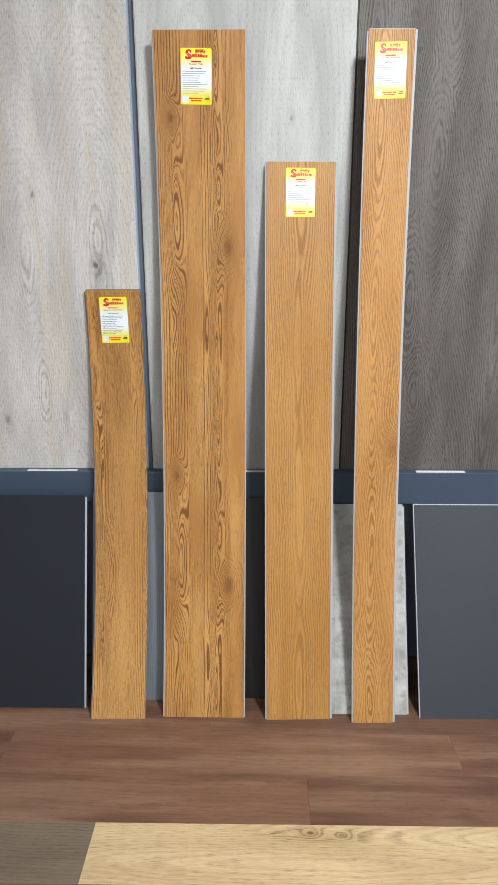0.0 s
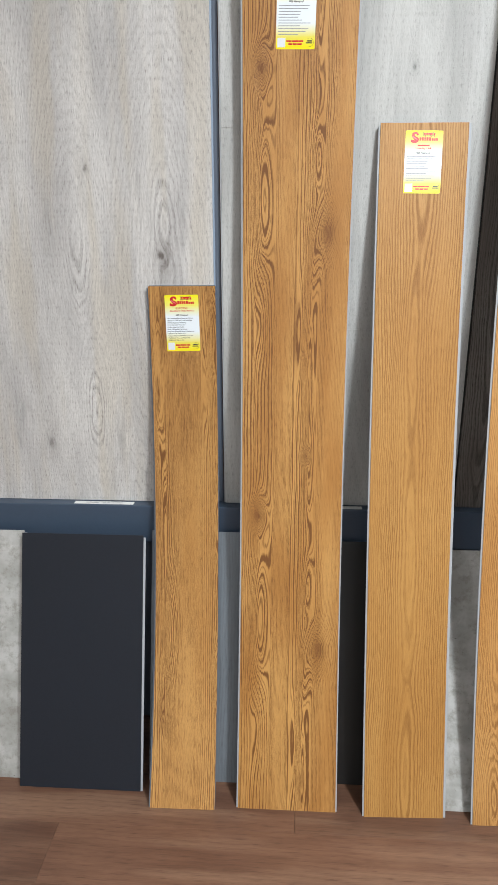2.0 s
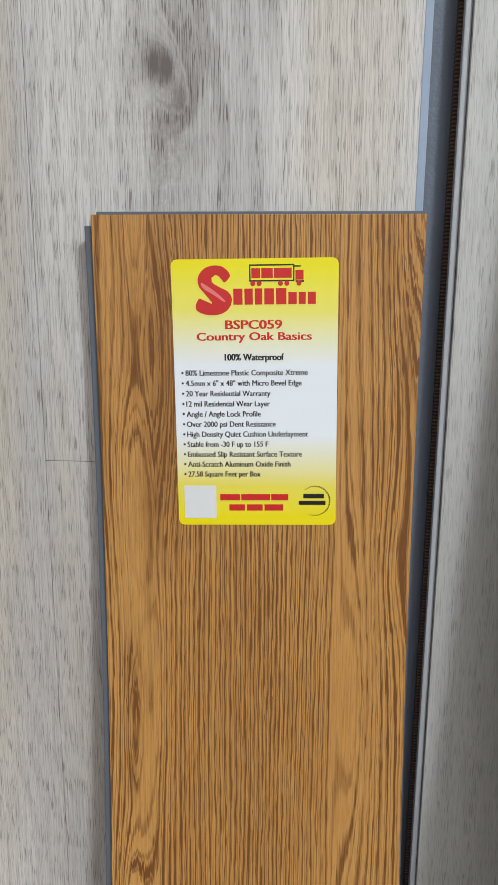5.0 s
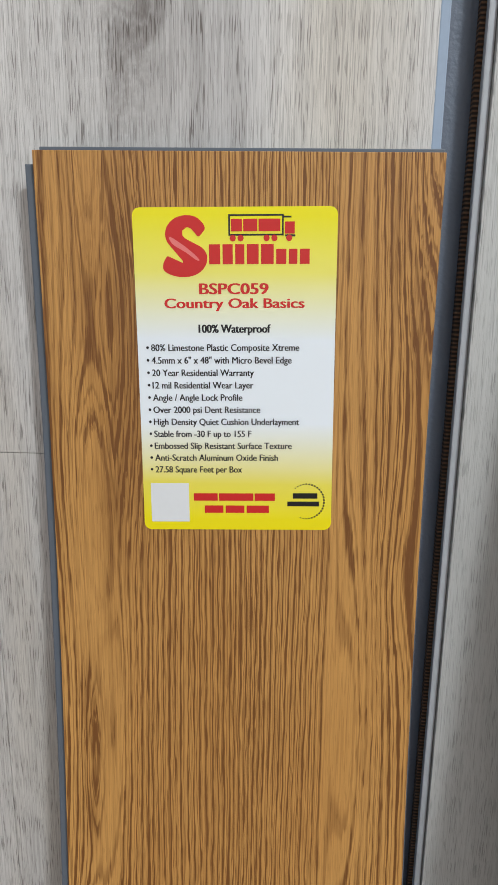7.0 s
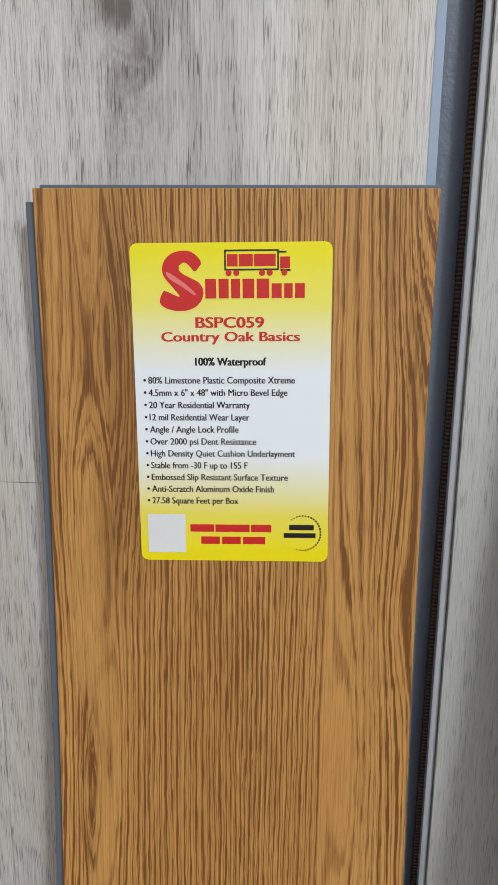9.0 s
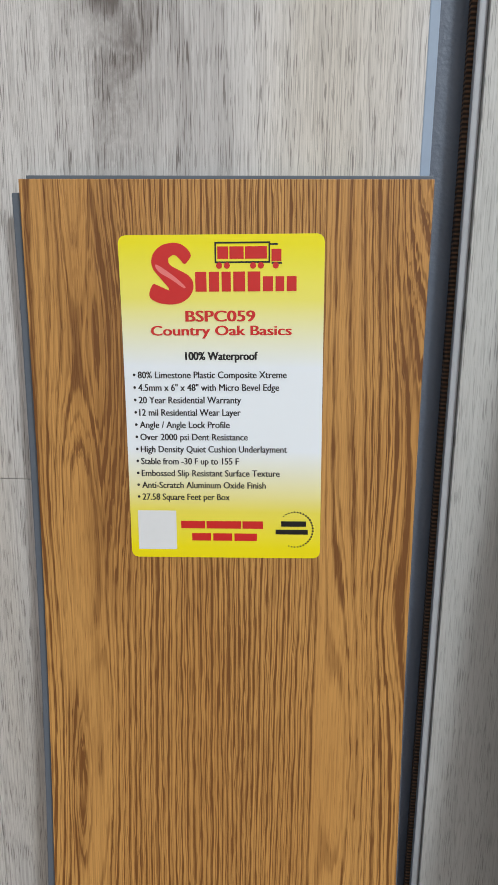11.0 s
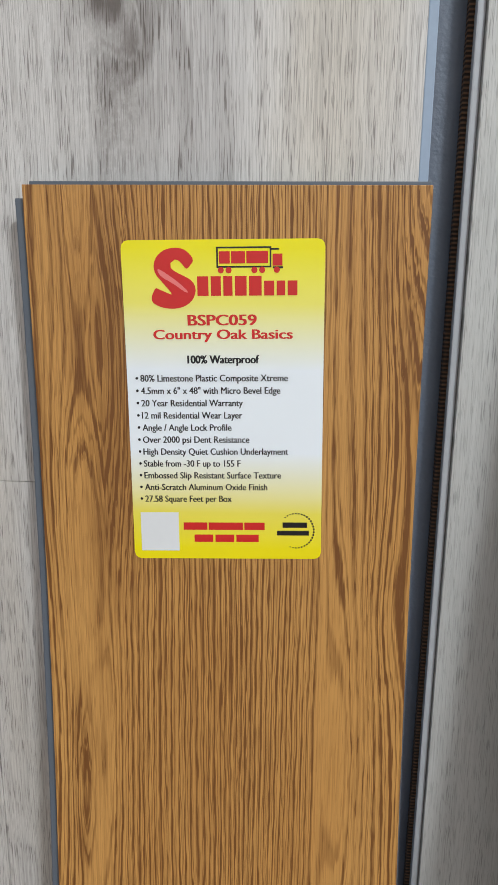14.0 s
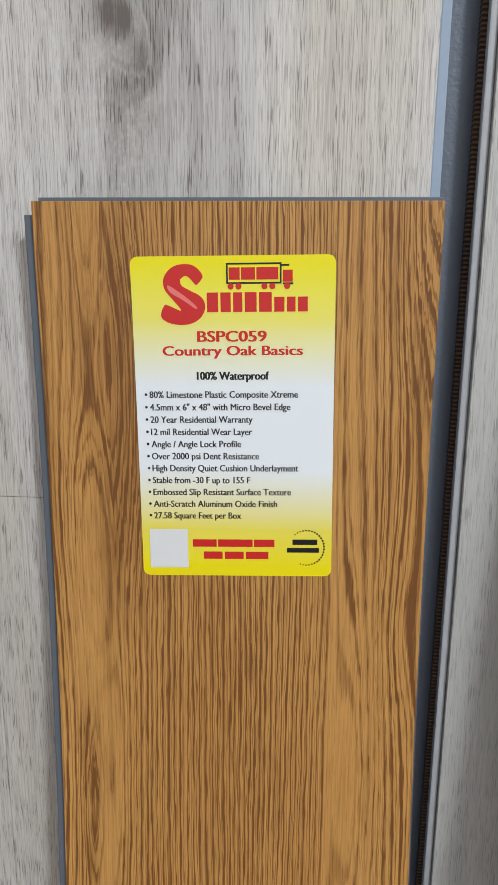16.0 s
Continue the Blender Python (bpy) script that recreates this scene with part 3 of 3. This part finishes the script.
left = display_panel(-0.33, [(-2.6, 0, -0.17, 1.9, mat_grey_left), (-0.1698, 0, 0.055, 0.88, mat_grey_left), (-0.1698, 0.8802, 0.055, 1.9, mat_grey_left), (0.0552, 0, 0.288, 1.9, mat_grey_left),
                             (0.2882, 0, 0.4685, 0.4076, mat_grey_left), (0.2882, 0.4078, 0.4685, 1.9, mat_grey_left)],
                     "greige oak plank display panel with knots")
part("edge_strip", block(0.4687, 0.0015, 0, 0.4725, 0.010, 1.9, 0.0005), mat_edge_lit, left, "blue panel edge, coloured pale for the light on it")
mid = display_panel(0.1594, [(0, 0, 0.056, 0.852, mat_grey_mid), (0, 0.8522, 0.056, 1.9, mat_grey_mid), (0.0562, 0, 0.28, 1.9, mat_grey_mid), (0.2802, 0, 0.558, 0.43, mat_grey_mid), (0.2802, 0.4302, 0.558, 1.9, mat_grey_mid)],
                    "pale grey oak plank display panel")
part("lock_lip", block(-0.0034, 0.0020, 0, -0.0002, 0.0058, 1.9, 0.0008), mat_core_light, mid, "pale grey lock lip along the edge")
part("pad", block(-0.0052, 0.0064, 0, 0.05, 0.010, 1.9, 0.0003), mat_pad, mid, "brown ribbed cork pad showing at the edge")
right = display_panel(0.722, [(0, 0, 0.132, 1.9, mat_dark_oak), (0.1322, 0, 0.325, 0.84, mat_dark_oak), (0.1322, 0.8402, 0.325, 1.9, mat_dark_oak), (0.3252, 0, 0.52, 1.9, mat_dark_oak), (0.5202, 0, 3.0, 1.9, mat_dark_oak)],
                      "smoked dark oak plank display panel")
part("lock_lip", block(-0.004, 0.003, 0, -0.0002, 0.006, 1.9, 0.0008), mat_black, right, "dark lock lip along the edge")

wall = tagged(part("wall_north", block(-3, 0.31, 0, 4, 0.40, 2.8), mat_backing), "slate blue painted display wall behind the panels", "wall", kind="structure")
ledge = tagged(part("ledge", block(-3, 0.268, 0.558, 4, 0.31, LEDGE - 0.001, 0.002), mat_frame), "slate blue painted steel ledge under the panels", "ledge", kind="structure")


def shelf_tag(x0, x1, title=""):
    """A paper strip on the ledge, its print facing up."""
    tag = tagged(part("shelf_tag", block(x0, 0.273, LEDGE - 0.0008, x1, 0.288, LEDGE + 0.0004), mat_white_tag),
                 "white paper tag lying on the steel ledge", "tag", "tags on the ledge")
    if title:
        def flat(verts):
            for v in verts:
                v.co = Vector((v.co.x, 0.2775 + v.co.z, LEDGE + 0.0006))

        lettering("tag_line", title, x0 + 0.066, x0 + 0.121, 0, 0.0062, mat_small_print, tag, 0, flat, 0.004)
        bm = sheet(x0 + 0.028, 0.001, x0 + 0.060, 0.0055, 0)
        flat(bm.verts)
        part("tag_bar", bm, mat_small_print, tag)
    return tag


shelf_tag(-0.218, -0.069, "FRENCH OAK")
shelf_tag(0.945, 1.09)
shelf_tag(0.40, 0.495)

# ---- samples leaning under the ledge ----
def leaning_tile(x0, y0, x1, length, top_y, face, label, edge=mat_core_light, edge_left=False):
    z = math.sqrt(length ** 2 - (top_y - y0) ** 2)
    ob = thing("floor_tile", leaning((x0, y0, 0), (x1, y0, 0), (x0, top_y, z)), label, "tile sample", "samples leaning under the ledge")
    w = x1 - x0
    part("face", block(0, 0, 0, w, 0.0014, length, 0.0006), face, ob)
    part("core", block(-0.003 if edge_left else 0.0005, 0.0016, -0.0, w + (0.0005 if edge_left else 0.005), 0.0062, length + (0.003 if edge_left else -0.006), 0.0006), edge, ob, "pale grey composite core")
    return ob


leaning_tile(-0.333, 0.045, -0.033, 0.624, 0.215, mat_tile, "charcoal tile sample with a pale grey edge")
leaning_tile(-0.66, 0.070, -0.336, 0.62, 0.235, mat_stone, "pale weathered stone-look tile sample")
leaning_tile(-0.02, 0.085, 0.300, 0.62, 0.255, mat_steelgrey, "blue-grey plank sample standing under the ledge", mat_core)
leaning_tile(0.32, 0.095, 0.62, 0.60, 0.255, mat_black, "near-black tile sample standing under the ledge", mat_black)
leaning_tile(0.64, 0.030, 0.907, 0.605, 0.262, mat_stone, "pale weathered stone-look tile sample with worn patches")
leaning_tile(0.942, 0.014, 1.245, 0.61, 0.262, mat_tile_grey, "slate grey tile sample with a pale grey edge", edge_left=True)

# ---- room: unseen white walls and ceiling added for bounced light, then the floor ----
for name, b in (("bounce_wall_south", (-3, -5.1, 0, 4, -5.0, 2.8)), ("bounce_wall_west", (-3.1, -5.1, 0, -3, 0.4, 2.8)), ("bounce_wall_east", (4, -5.1, 0, 4.1, 0.4, 2.8))):
    tagged(part(name, block(*b), mat_wall), "unseen plain white wall, added to bounce light", "wall", kind="structure")
tagged(part("ceiling", block(-3.1, -5.1, 2.8, 4.1, 0.4, 2.9), mat_wall), "unseen plain white ceiling, added to bounce light", "ceiling", kind="structure")

floor = tagged(part("floor", block(-3.1, -5.1, -0.05, 4.1, 0.4, -0.007), mat_core), "plank floor of red-brown and beige boards", "floor", kind="structure")


def floor_board(x0, y0, x1, y1, material):
    ob = part("floor_plank", block(0, 0, -0.006, x1 - x0 - 0.0003, y1 - y0 - 0.0003, 0, 0.0003), material, floor)
    ob.location = (x0, y0, 0)


# red-brown courses against the wall, one beige course, then red-brown again
courses = [(-0.0495, 0.31, [-3.0, -0.9, 0.34, 1.6, 4]), (-0.1975, -0.0495, [-3.0, -1.35, -0.20, 1.005, 2.2, 4]), (-0.346, -0.1975, [-3, -0.62, 0.6, 1.82, 4]),
           (-0.672, -0.4985, [-3, -1.2, 0.02, 1.3, 4]), (-0.82, -0.672, [-3, -0.5, 0.75, 2, 4])]
for y0, y1, xs in courses:
    for a, b in zip(xs, xs[1:]):
        floor_board(a, y0, b, y1, mat_floor_red)
floor_board(-3, -0.4985, -1.12, -0.346, mat_floor_beige)
floor_board(-1.12, -0.4985, 0.098, -0.346, mat_floor_taupe)
floor_board(0.098, -0.4985, 1.32, -0.346, mat_floor_beige)
floor_board(1.32, -0.4985, 4, -0.346, mat_floor_taupe)
for n in range(28):
    y1 = -0.82 - n * 0.153
    for a in range(6):
        x0 = -3.0 + a * 1.5 - (n % 3) * 0.4
        if x0 >= 3.9:
            continue
        floor_board(max(x0, -3.0), y1 - 0.153, min(x0 + 1.5, 4), y1, mat_floor_red)
